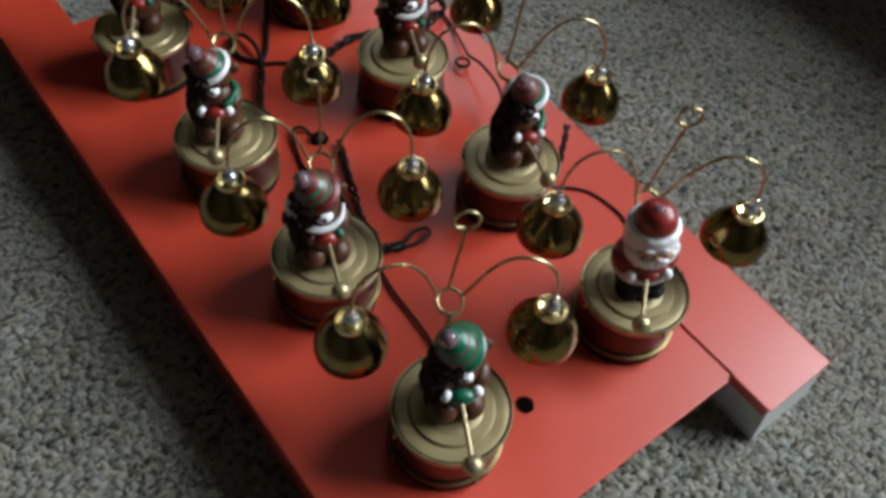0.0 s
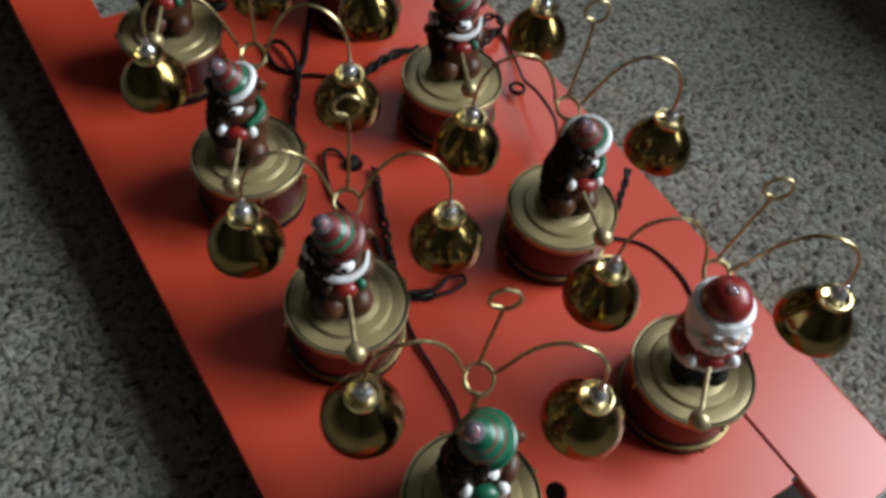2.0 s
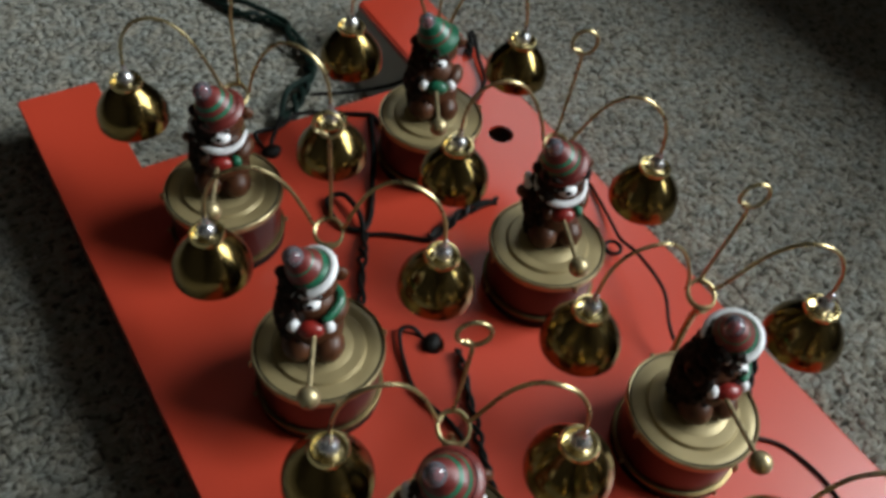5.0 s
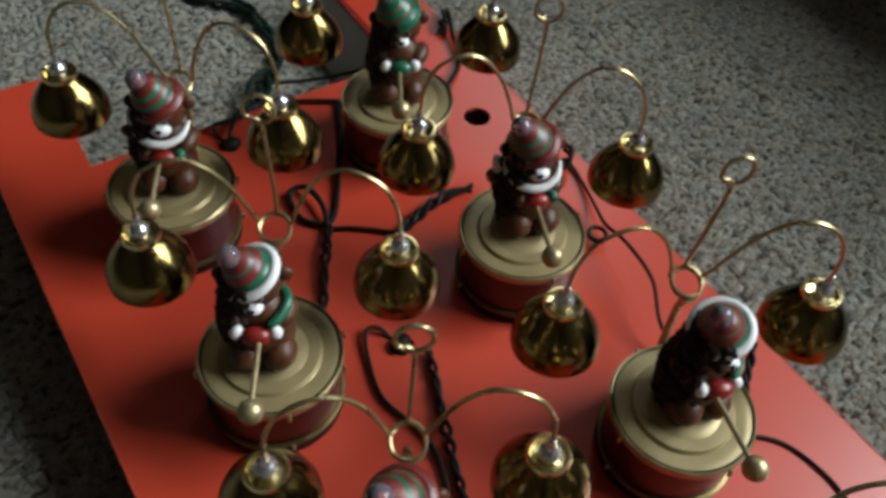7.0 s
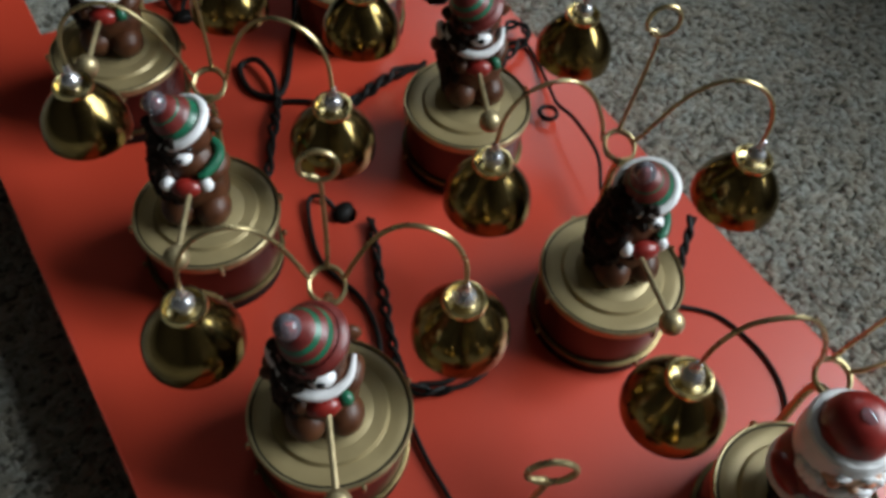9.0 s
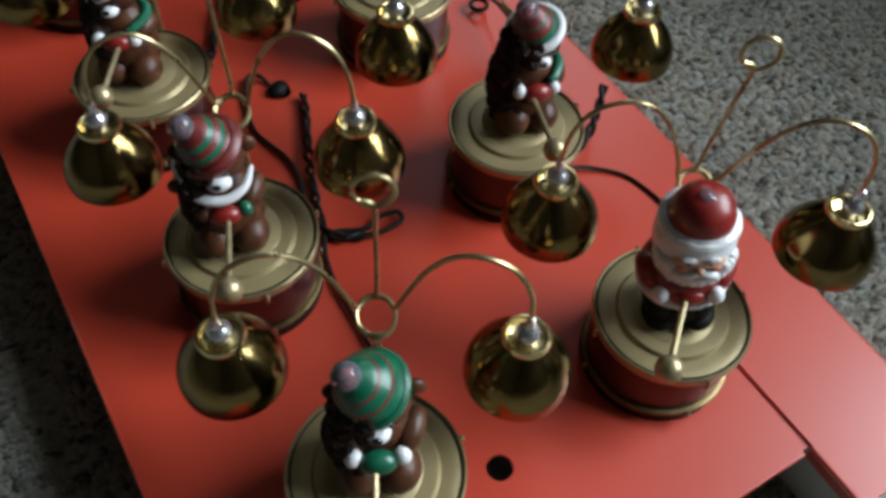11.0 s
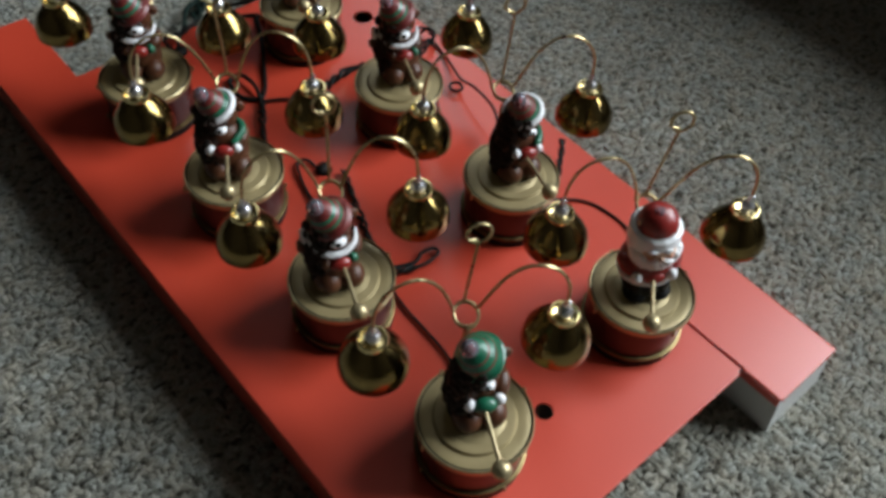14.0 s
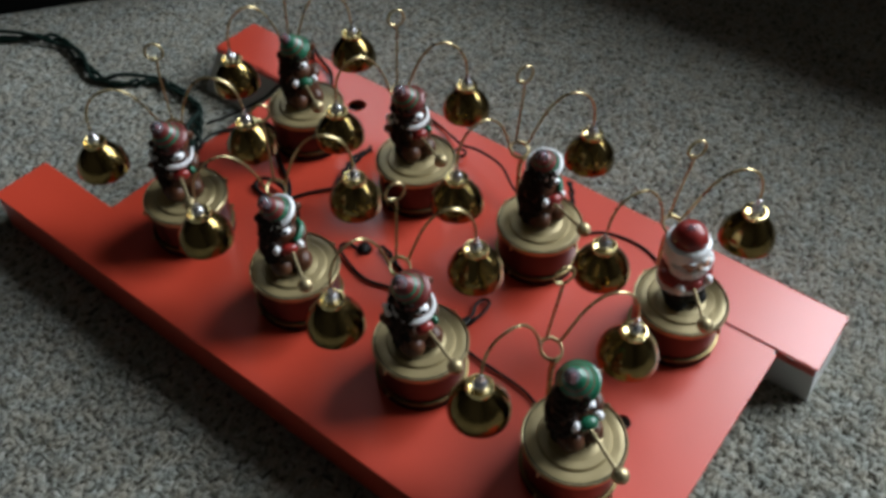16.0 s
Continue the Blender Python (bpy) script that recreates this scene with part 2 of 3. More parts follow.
X0, X1, Y0, Y1, TOP = -2.2, 2.0, -2.6, 3.0, 2.7
# Unseen walls added to close the room, darkened to hold back fill light.
slab("wall_west", (X0 - 0.1, Y0, 0), (X0, Y1, TOP), WALL, "plain unseen room wall coloured near-black to cut bounced light")
slab("wall_north", (X0 - 0.1, Y1, 0), (X1 + 0.1, Y1 + 0.1, TOP), WALL, "plain unseen room wall coloured near-black to cut bounced light")
slab("wall_south", (X0 - 0.1, Y0 - 0.1, 0), (X1 + 0.1, Y0, TOP), WALL, "plain unseen room wall coloured near-black to cut bounced light")
slab("ceiling", (X0 - 0.1, Y0 - 0.1, TOP), (X1 + 0.1, Y1 + 0.1, TOP + 0.1), CEIL, "plain unseen ceiling coloured near-black to cut bounced light")
WINDOWS = ((-1.78, 0.30, 0.78, 2.32), (1.53, 2.83, 1.43, 2.53))
east = Kit()
edge = Y0
for wy0, wy1, wz0, wz1 in WINDOWS:
    east.box((X1, edge, 0), (X1 + 0.1, wy0, TOP), WALL)
    east.box((X1, wy0, 0), (X1 + 0.1, wy1, wz0), WALL)
    east.box((X1, wy0, wz1), (X1 + 0.1, wy1, TOP), WALL)
    edge = wy1
east.box((X1, edge, 0), (X1 + 0.1, Y1, TOP), WALL)
tagged(new("wall_east", east.mesh("wall_east", 0)), "unseen near-black room wall with two window openings", "wall", kind="structure")


def window(name, wy0, wy1, wz0, wz1):
    win = tagged(new(name), "white framed window letting in daylight", "window", kind="structure")
    wf = Kit()
    wf.box((X1 + 0.02, wy0, wz0), (X1 + 0.07, wy0 + 0.05, wz1), FRAME)
    wf.box((X1 + 0.02, wy1 - 0.05, wz0), (X1 + 0.07, wy1, wz1), FRAME)
    wf.box((X1 + 0.02, wy0 + 0.05, wz0), (X1 + 0.07, wy1 - 0.05, wz0 + 0.05), FRAME)
    wf.box((X1 + 0.02, wy0 + 0.05, wz1 - 0.05), (X1 + 0.07, wy1 - 0.05, wz1), FRAME)
    part("window_frame", wf, win, smooth=0)
    part("window_sill", Kit().box((X1 - 0.04, wy0 - 0.03, wz0 - 0.03), (X1 + 0.02, wy1 + 0.03, wz0), FRAME), win, smooth=0)


for i, opening in enumerate(WINDOWS):
    window("window_" + str(i + 1), *opening)


# ---- carpet ----
def carpet():
    slab("floor", (X0 - 0.1, Y0 - 0.1, -0.12), (X1 + 0.1, Y1 + 0.1, -0.0022), CARPET, "grey-beige flecked carpet floor")
    rng = np.random.default_rng(4)
    step = 0.0027
    xs, ys = np.arange(-0.26, 0.96, step), np.arange(-0.12, 1.06, step)
    gx, gy = np.meshgrid(xs, ys)
    gx, gy = gx.ravel(), gy.ravel()
    keep = ~((gx > 0.07) & (gx < 0.28) & (gy > 0.10) & (gy < 0.51))
    gx, gy = gx[keep], gy[keep]
    n = len(gx)
    gx = gx + rng.normal(0, 0.0013, n)
    gy = gy + rng.normal(0, 0.0013, n)
    wide = rng.uniform(0.0019, 0.0036, n)
    pit = (rng.random(n) < 0.03) | (np.sin(gx * 211 + np.sin(gy * 137) * 2.2) * np.sin(gy * 233 + np.sin(gx * 151) * 2.2) > 0.90)
    high = rng.uniform(-0.0003, 0.0003, n) - 0.0006 * pit
    ang = rng.uniform(0, 6.28, n)
    lx, ly = rng.normal(0, 0.0014, n), rng.normal(0, 0.0014, n)
    stretch = rng.uniform(0.45, 2.1, n)
    rows = []
    for r, z, k in ((1.35, 0.0, 0.3), (1.0, 0.95, 1.0)):
        for q in range(4):
            a = ang + q * 2 * math.pi / 4
            px, py = r * wide * np.cos(a) * stretch, r * wide * np.sin(a) / stretch
            rows.append(np.stack([gx + k * lx + px, gy + k * ly + py, -0.0034 + (high + 0.0034) * z], 1))
    rows.append(np.stack([gx + 1.1 * lx, gy + 1.1 * ly, high], 1))
    v = np.stack(rows, 1).reshape(-1, 3)
    quads = []
    for q in range(4):
        quads.append((q, (q + 1) % 4, 4 + (q + 1) % 4, 4 + q))
    tris = [(4 + q, 4 + (q + 1) % 4, 8) for q in range(4)]
    base = np.arange(n)[:, None] * 9
    qf = (base[:, :, None] + np.array(quads)[None]).reshape(-1, 4)
    tf = (base[:, :, None] + np.array(tris)[None]).reshape(-1, 3)
    me = bpy.data.meshes.new("carpet_pile")
    me.vertices.add(len(v))
    me.vertices.foreach_set("co", v.astype(np.float32).ravel())
    nl = len(qf) * 4 + len(tf) * 3
    me.loops.add(nl)
    me.loops.foreach_set("vertex_index", np.concatenate([qf.ravel(), tf.ravel()]).astype(np.int32))
    me.polygons.add(len(qf) + len(tf))
    starts = np.concatenate([np.arange(len(qf)) * 4, len(qf) * 4 + np.arange(len(tf)) * 3])
    me.polygons.foreach_set("loop_start", starts.astype(np.int32))
    me.update(calc_edges=True)
    me.validate()
    me.materials.append(PILE)
    me.shade_smooth()
    tagged(new("carpet_pile", me), "dense grey-beige carpet pile with dark brown flecks", "carpet", kind="stuff")


carpet()


# ---- the cardboard tray ----
BOARD = 0.035
HOLES = ((0.1825, 0.1235, 0.0052), (0.193, 0.344, 0.0058), (0.178, 0.506, 0.0052), (0.3135, 0.4600, 0.0080))


def sheet_with_holes(outline, holes, z, thick, top, under, seg=24):
    bm = bmesh.new()
    edges = []
    loops = [[(x, y) for x, y in outline]] + [[(x + r * math.cos(2 * math.pi * i / seg), y + r * math.sin(2 * math.pi * i / seg)) for i in range(seg)] for x, y, r in holes]
    for loop in loops:
        vs = [bm.verts.new((x, y, z)) for x, y in loop]
        edges += [bm.edges.new((vs[i], vs[(i + 1) % len(vs)])) for i in range(len(vs))]
    bmesh.ops.triangle_fill(bm, edges=edges, use_beauty=True)
    for f in bm.faces:
        if f.normal.z < 0:
            f.normal_flip()
    faces = list(bm.faces)
    low = bmesh.ops.duplicate(bm, geom=faces)
    lowf = [g for g in low["geom"] if isinstance(g, bmesh.types.BMFace)]
    for g in low["geom"]:
        if isinstance(g, bmesh.types.BMVert):
            g.co.z -= thick
    for f in lowf:
        f.normal_flip()
        f.material_index = 1
    vm = low["vert_map"]
    for e in edges:
        a, b = e.verts
        f = bm.faces.new((a, b, vm[b], vm[a]))
        f.material_index = 0
    bmesh.ops.recalc_face_normals(bm, faces=bm.faces)
    me = bpy.data.meshes.new("sheet")
    bm.to_mesh(me)
    bm.free()
    me.materials.append(top)
    me.materials.append(under)
    return me


def tray():
    root = tagged(new("cardboard_tray"), "red coated cardboard display tray with notched ends on the carpet", "tray")
    root.location = (0, 0, 0)

    def sheet(name, outline, holes, z, label):
        ob = new(name, sheet_with_holes(outline, holes, z, 0.0016, RED_CARD, WHITE_CARD))
        ob.parent = root
        tagged(ob, label)

    sheet("top_panel", [(0.0665, 0.044), (0.106, 0.044), (0.106, 0.0700), (0.2874, 0.0700), (0.2914, 0.142), (0.2926, 0.0700), (0.2926, 0.044), (0.346, 0.044), (0.346, 0.622), (0.300, 0.622),
                        (0.300, 0.526), (0.106, 0.526), (0.106, 0.611), (0.0605, 0.611)], HOLES, BOARD, "glossy red card panel with punched holes")
    t = 0.0016
    skew = Kit().box((0, 0.0442, 0), (t, 0.6108, BOARD - t), RED_CARD)
    skew.v = [(x + 0.0667 - 0.0060 * (y - 0.043) / 0.568, y, z) for x, y, z in skew.v]
    part("long_wall", skew, root, smooth=0)
    part("fold_line", Kit().box((0.2840, 0.0712, BOARD - 0.0040), (0.2924, 0.1450, BOARD - 0.0013), RED_CARD), root, smooth=0)
    part("long_wall", Kit().box((0.3458 - t, 0.0462, 0), (0.3458, 0.6218, BOARD - t), RED_CARD), root, smooth=0)
    splay = Kit().box((0.2948, 0.0444, 0), (0.3456, 0.0444 + t, BOARD - t), WHITE_CARD)
    splay.v = [(x, y - 0.004 * (BOARD - t - z) / BOARD, z) for x, y, z in splay.v]
    part("end_flap", splay, root, "bare white card flap splayed outwards", smooth=0)
    part("end_flap", Kit().box((0.0671 + t, 0.0444, 0), (0.1056, 0.0444 + t, BOARD - t), WHITE_CARD), root, "bare white card flap", smooth=0)
    inner = Kit().box((0.2929, 0.0442, 0), (0.2929 + t, 0.100, BOARD - t), WHITE_CARD)
    inner.v = [(x, y - (0.004 * (BOARD - t - z) / BOARD if y < 0.05 else 0), z) for x, y, z in inner.v]
    part("inner_flap", inner, root, "bare white card flap", smooth=0)
    lean = Kit().box((0.3005, 0.5272, 0), (0.3005 + t, 0.6216, BOARD - t), WHITE_CARD)
    lean.v = [(x - 0.026 * (BOARD - t - z) / BOARD, y, z) for x, y, z in lean.v]
    part("inner_flap", lean, root, "bare white card flap leaning outwards", smooth=0)
    part("inner_flap", Kit().box((0.106 - t, 0.520, 0), (0.106, 0.6106, BOARD - t), WHITE_CARD), root, "bare white card flap", smooth=0)
    part("folded_lip", Kit().box((0.2908, 0.0440, BOARD - 0.0066), (0.2924, 0.0698, BOARD - 0.0009), RED_CARD), root, smooth=0)
    part("folded_lip", Kit().box((0.2978, 0.5268, BOARD - 0.0066), (0.2998, 0.6218, BOARD - 0.0009), RED_CARD), root, smooth=0)

    e, z = 0.0009, BOARD - 0.0008
    for a, b in (((0.0665, 0.044), (0.0605, 0.611)), ((0.346, 0.044), (0.346, 0.622)), ((0.106, 0.0700), (0.2874, 0.0700)), ((0.2926, 0.044), (0.346, 0.044)), ((0.2922, 0.044), (0.2922, 0.0702)),
                 ((0.300, 0.526), (0.300, 0.622)), ((0.106, 0.526), (0.106, 0.611)), ((0.106, 0.526), (0.300, 0.526)), ((0.0605, 0.611), (0.106, 0.611)), ((0.300, 0.622), (0.346, 0.622))):
        part("folded_edge", Kit().tube([(*a, z), (*b, z)], e, RED_CARD, 10), root)


tray()


# ---- the musical figures ----
def bell(parent, place, spin=0.0, tilt=(0, 0)):
    """A brass bell with a stepped collar and a steel bead; the wire enters at the top of the bead."""
    ob = part("bell", Kit().lathe([(0.0176, 0.0026), (0.0181, 0.0019), (0.0185, 0.0017), (0.0189, 0.0022), (0.0190, 0.0042), (0.0188, 0.0070), (0.0183, 0.0095), (0.0174, 0.0118), (0.0160, 0.0142), (0.0143, 0.0166),
                                   (0.0125, 0.0187), (0.0108, 0.0206), (0.0092, 0.0221), (0.0080, 0.0232), (0.0073, 0.0240)], BRASS, 48)
              .lathe([(0.0073, 0.0240), (0.0080, 0.0244), (0.0084, 0.0252), (0.0084, 0.0266), (0.0079, 0.0275), (0.0071, 0.0276), (0.0064, 0.0268), (0.0060, 0.0254), (0.0044, 0.0248), (0.0, 0.0247)], BRASS_LIGHT, 36)
              .lathe([(0.0, 0.0222), (0.0070, 0.0214), (0.0092, 0.0186), (0.0122, 0.0150), (0.0150, 0.0112), (0.0168, 0.0074), (0.0176, 0.0045), (0.0176, 0.0026)], BRASS, 44), parent, "polished brass bell")
    ob.matrix_local = Matrix.Translation(place) @ pose(0, 0, 0, tilt[0], tilt[1], spin) @ Matrix.Diagonal((0.942, 0.942, 1, 1)) @ Matrix.Translation((0, 0, -0.0338))
    part("bead", Kit().lathe([(0.0, 0.0244), (0.0026, 0.0246), (0.0032, 0.0268), (0.0040, 0.0281), (0.0042, 0.0294), (0.0037, 0.0307), (0.0025, 0.0318), (0.0018, 0.0326), (0.0015, 0.0345), (0.0012, 0.0370), (0.0, 0.0374)], STEEL, 24), ob, "shiny steel bead")
    part("clapper", Kit().ball((0, 0, 0.004), 0.0042, BRASS, seg=14).tube([(0, 0, 0.008), (0, 0, 0.0216)], 0.0006, WIRE), ob)
    return ob


def drum(parent):
    """A turned drum on a black foot, with two hoops, clips and a stepped lid."""
    H = 0.0049
    ob = part("drum", Kit().lathe([(0.0, 0.0), (0.0276, 0.0), (0.0282, 0.0006), (0.0282, 0.0050), (0.0268, 0.0060)], BLACK, 64)
              .lathe([(0.0268, 0.0060), (0.0270, 0.0082), (0.0270, 0.0262 + H), (0.0268, 0.0275 + H)], DRUM_RED, 64), parent, "dark red lacquered drum body")
    # The lower hoop takes the gold that has shade in its colour.
    part("lower_hoop", Kit().lathe([(0.0268, 0.0058), (0.0282, 0.0058), (0.0288, 0.0063), (0.0289, 0.0070), (0.0286, 0.0076), (0.0280, 0.0079), (0.0268, 0.0080)], HOOP_SHADED, 64), ob, "gold metal hoop")
    part("upper_hoop", Kit().lathe([(0.0270, 0.0264 + H), (0.0284, 0.0264 + H), (0.0290, 0.0270 + H), (0.0292, 0.0288 + H), (0.0291, 0.0302 + H), (0.0286, 0.0308 + H), (0.0281, 0.0307 + H), (0.0277, 0.0300 + H)], HOOP, 64), ob, "gold metal hoop")
    part("lid", Kit().lathe([(0.0281, 0.0296 + H), (0.0278, 0.0299 + H), (0.0270, 0.0302 + H), (0.0236, 0.0302 + H), (0.0208, 0.0300 + H), (0.0204, 0.0303 + H), (0.0201, 0.0312 + H), (0.0197, 0.0316 + H), (0.0180, 0.0317 + H),
                             (0.0150, 0.0316 + H), (0.0147, 0.0318 + H), (0.0, 0.0318 + H)], LID, 64), ob, "satin gold stepped drum lid")
    part("groove_line", Kit().lathe([(0.02770, 0.02995 + H), (0.02735, 0.03032 + H), (0.02705, 0.03025 + H)], BLACK, 64), ob, "dark line round the lid")
    for a in (-68, 22, 112, 202):
        c, s = math.cos(radians(a)), math.sin(radians(a))
        part("clip", Kit().tube([(0.0293 * c, 0.0293 * s, 0.0300 + H), (0.0301 * c, 0.0301 * s, 0.0292 + H), (0.0300 * c, 0.0300 * s, 0.0262 + H)], 0.0008, HOOP), ob)
        part("clip", Kit().tube([(0.0290 * c, 0.0290 * s, 0.0085), (0.0297 * c, 0.0297 * s, 0.0079), (0.0296 * c, 0.0296 * s, 0.0060)], 0.0008, HOOP), ob)
    return ob


def stand(parent, lean=0.0, yr=0.035, span=0.047, high=0.0832, low=0.0):
    """The wire stand behind the drum: a stem, a ring, two arches and a hook."""
    yb = 0.0300
    ob = part("wire_stand", Kit().tube(smooth_path([(0, yb, 0.002), (0, yb + 0.0005, 0.03), (0, yb + 0.001, 0.060), (0, yr - 0.0062, 0.0712)], 6), 0.0017, WIRE), parent, "bent brass wire bell stand")
    ring = [(0.0062 * math.cos(a * math.pi / 14), yr + 0.0062 * math.sin(a * math.pi / 14), 0.0730 + 0.0022 * math.sin(a * math.pi / 14) + 0.00068 * a / 14) for a in range(-7, 52)]
    part("ring", Kit().tube(ring, 0.00072, WIRE), ob)
    for s in (-1, 1):
        pts = [(s * 0.0035, yr + 0.0056, 0.0745), (s * 0.0062, yr + 0.002, 0.0760), (s * 0.0092, yr - 0.001, 0.0880), (s * 0.0150, yr - 0.003, 0.1030), (s * 0.0225, yr - 0.005, 0.1130),
               (s * 0.0310, yr - 0.007, 0.1155), (s * 0.0400, yr - 0.008, 0.1100), (s * 0.0455, yr - 0.009, 0.0990), (s * 0.0470, yr - 0.009, 0.0830)]
        pts = [(x + s * (span - 0.047) * min(1, abs(x) / 0.042), y, z + (high - (low if s > 0 else 0) - 0.0832) * min(1, abs(x) / 0.042)) for x, y, z in pts]
        part("arch", Kit().tube(smooth_path(pts, 6), 0.00085, WIRE), ob)
    hook = [(0, yr + 0.0062, 0.0755), (0.0005, yr + 0.0050, 0.0900), (0.0010 + lean * 0.4, yr + 0.0010, 0.1180), (0.0012 + lean, yr - 0.0005, 0.1310)]
    hook += [(0.0012 + lean + 0.0056 * math.cos(a), yr - 0.001, 0.1375 + 0.0062 * math.sin(a)) for a in [radians(q) for q in (215, 180, 140, 100, 60, 20, -20, -60, -95, -125)]]
    part("hook", Kit().tube(smooth_path(hook, 5), 0.0008, WIRE), ob)
    return ob


def hat_stripes(kit, base, r0, height, first, second, bands=(4, 5, 9, 10)):
    """A stocking cap in one turned shape, with two bands of the second colour."""
    n, seg = 15, 28
    vs, fs, start = [], [], len(kit.v)
    for i in range(n + 1):
        u = i / n
        r, z = r0 * (0.62 * math.cos(u * 1.3) + 0.38 * (1 - 0.72 * u)) * (1 + 0.02 * math.sin(u * 19)), height * (0.5 * u + 0.5 * math.sin(u * math.pi / 2))
        vs += [base @ Vector((r * math.cos(2 * math.pi * k / seg), r * math.sin(2 * math.pi * k / seg), z + 0.0006 * math.sin(2 * math.pi * k / seg))) for k in range(seg)]
    kit.add(vs, [], first)
    for m in (first, second):
        if m not in kit.mats:
            kit.mats.append(m)
    for i in range(n):
        for k in range(seg):
            q = (k + 1) % seg
            kit.f.append((start + i * seg + k, start + i * seg + q, start + (i + 1) * seg + q, start + (i + 1) * seg + k))
            kit.m.append(kit.mats.index(second if i in bands else first))


def mallet(parent, place, yaw, hand=(0.0, -0.0100, 0.0605), reach=0.0318, drop=-0.0015):
    h = Vector(hand)
    e = Vector((0, h.y - reach, h.z - drop))
    e.x = h.x
    ob = part("mallet", Kit().tube([h, h.lerp(e, 0.5), e], 0.00115, MALLET, 10).ball(h, 0.0017, MALLET, seg=12), parent, "gold mallet stick")
    part("mallet_head", Kit().ball(e, 0.0048, MALLET, seg=22), ob, "round gold mallet head")
    ob.matrix_local = pose(*place, 0, 0, yaw)
    return ob


def bear(kind):
    """A painted bear in one mesh: legs, body, paws, head with snout and ears, cap and bulb. Shade is coloured into the
    tufts and one ear. It faces -y.
    """
    k = Kit()
    Z = 0.0318
    for s in (-1, 1):
        k.ball((s * 0.0064, -0.0072, Z + 0.0068), (0.0076, 0.0088, 0.0078), FUR, rough=0.03)
    k.ball((0, 0.0002, Z + 0.0138), (0.0134, 0.0118, 0.0140), FUR, rough=0.03, seg=24)
    k.ball((0, 0.0005, Z + 0.0260), (0.0112, 0.0098, 0.0120), FUR, rough=0.03, seg=24)
    vest = GREENP if kind == "green" else REDP
    for s in (-1, 1):
        k.ball((s * 0.0104, -0.0030, Z + 0.0275), (0.0044, 0.0078, 0.0048), FUR, (14, 0, s * -24), 16)
        k.ball((s * 0.0074, -0.0106, Z + 0.0262), (0.0028, 0.0031, 0.0033), GREENP if kind == "striped" and s > 0 else (FUR if kind == "striped" else WHITE), (0, 0, s * 30), 16)
    k.ball((0, -0.0122, Z + 0.0258), (0.0060, 0.0040, 0.0042), vest, seg=18)
    if kind == "white":
        k.tube(smooth_path([(-0.004, 0.0105, Z + 0.0330), (0.0085, 0.0062, Z + 0.0332), (0.0118, -0.0010, Z + 0.0325), (0.0080, -0.0085, Z + 0.0312), (0.0050, -0.0102, Z + 0.0306)], 6), lambda u: 0.0012 + 0.0010 * math.sin(u * math.pi), GREENP, 10)
    elif kind == "green":
        k.tube(smooth_path([(-0.0085, -0.0080, Z + 0.0325), (-0.0120, 0.0010, Z + 0.0335), (-0.0080, 0.0085, Z + 0.0330)], 6), 0.0025, FUR, 10)
    else:
        k.tube(smooth_path([(-0.0110, 0.0050, Z + 0.0405), (-0.0122, -0.0030, Z + 0.0375), (-0.0070, -0.0098, Z + 0.0345), (0.0015, -0.0118, Z + 0.0340), (0.0090, -0.0085, Z + 0.0365), (0.0120, -0.0015, Z + 0.0395)], 6),
               lambda u: 0.0008 + 0.0012 * math.sin(u * math.pi), WHITE, 10)
        k.ball((-0.0130, 0.0058, Z + 0.0315), (0.0032, 0.0050, 0.0082), WHITE, (0, -14, 0), 16)
        k.ball((-0.0150, 0.0080, Z + 0.0240), (0.0036, 0.0040, 0.0034), FUR, seg=14)
        k.ball((-0.0165, 0.0020, Z + 0.0290), (0.0030, 0.0026, 0.0030), FUR, seg=14)
    # Tufts on the back and left, near-black to stand for that side's shade.
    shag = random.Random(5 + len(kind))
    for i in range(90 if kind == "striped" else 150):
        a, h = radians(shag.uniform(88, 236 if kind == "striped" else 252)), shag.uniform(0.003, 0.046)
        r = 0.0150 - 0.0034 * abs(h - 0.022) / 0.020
        k.ball((r * math.cos(a), r * 0.88 * math.sin(a) + 0.0006, Z + h), (0.0026, 0.0026, 0.0038), FUR_SHADED, (shag.uniform(-35, 35), shag.uniform(-35, 35), 0), 8)
    sub = Kit()
    sub.ball((0, 0, 0), (0.0124, 0.0114, 0.0112), FUR, rough=0.03, seg=26)
    w = 0.0054 if kind == "striped" else 0.0043
    sub.ball((0.0006, -0.0106, -0.0046), (w, 0.0042, w * 0.72), WHITE, seg=20)
    sub.ball((0.0000, -0.0144, -0.0032), (0.0019, 0.0013, 0.0014), BLACKP, seg=14)
    for s in (-1, 1):
        sub.ball((s * 0.0044, -0.0104, 0.0006), 0.0012, BLACKP, seg=12)
        # The left ear gets the shaded fur colour, the right one plain brown.
        sub.ball((s * 0.0132, 0.0015, 0.0034), (0.0042, 0.0026, 0.0044), FUR if s > 0 else FUR_SHADED, seg=16, rough=0.06)
    base = pose(-0.0008, 0.0008, 0.0046, 8, -24, 0)
    if kind == "green":
        hat_stripes(sub, base, 0.0130, 0.0165, GREENP, CAP_RED, (5, 9))
        sub.lathe([(0.0126, -0.0012), (0.0140, -0.0004), (0.0142, 0.0012), (0.0130, 0.0024)], GREENP, 30, base)
    elif kind == "striped":
        hat_stripes(sub, base, 0.0126, 0.0165, CAP_RED, GREENP, (4, 5, 8, 9))
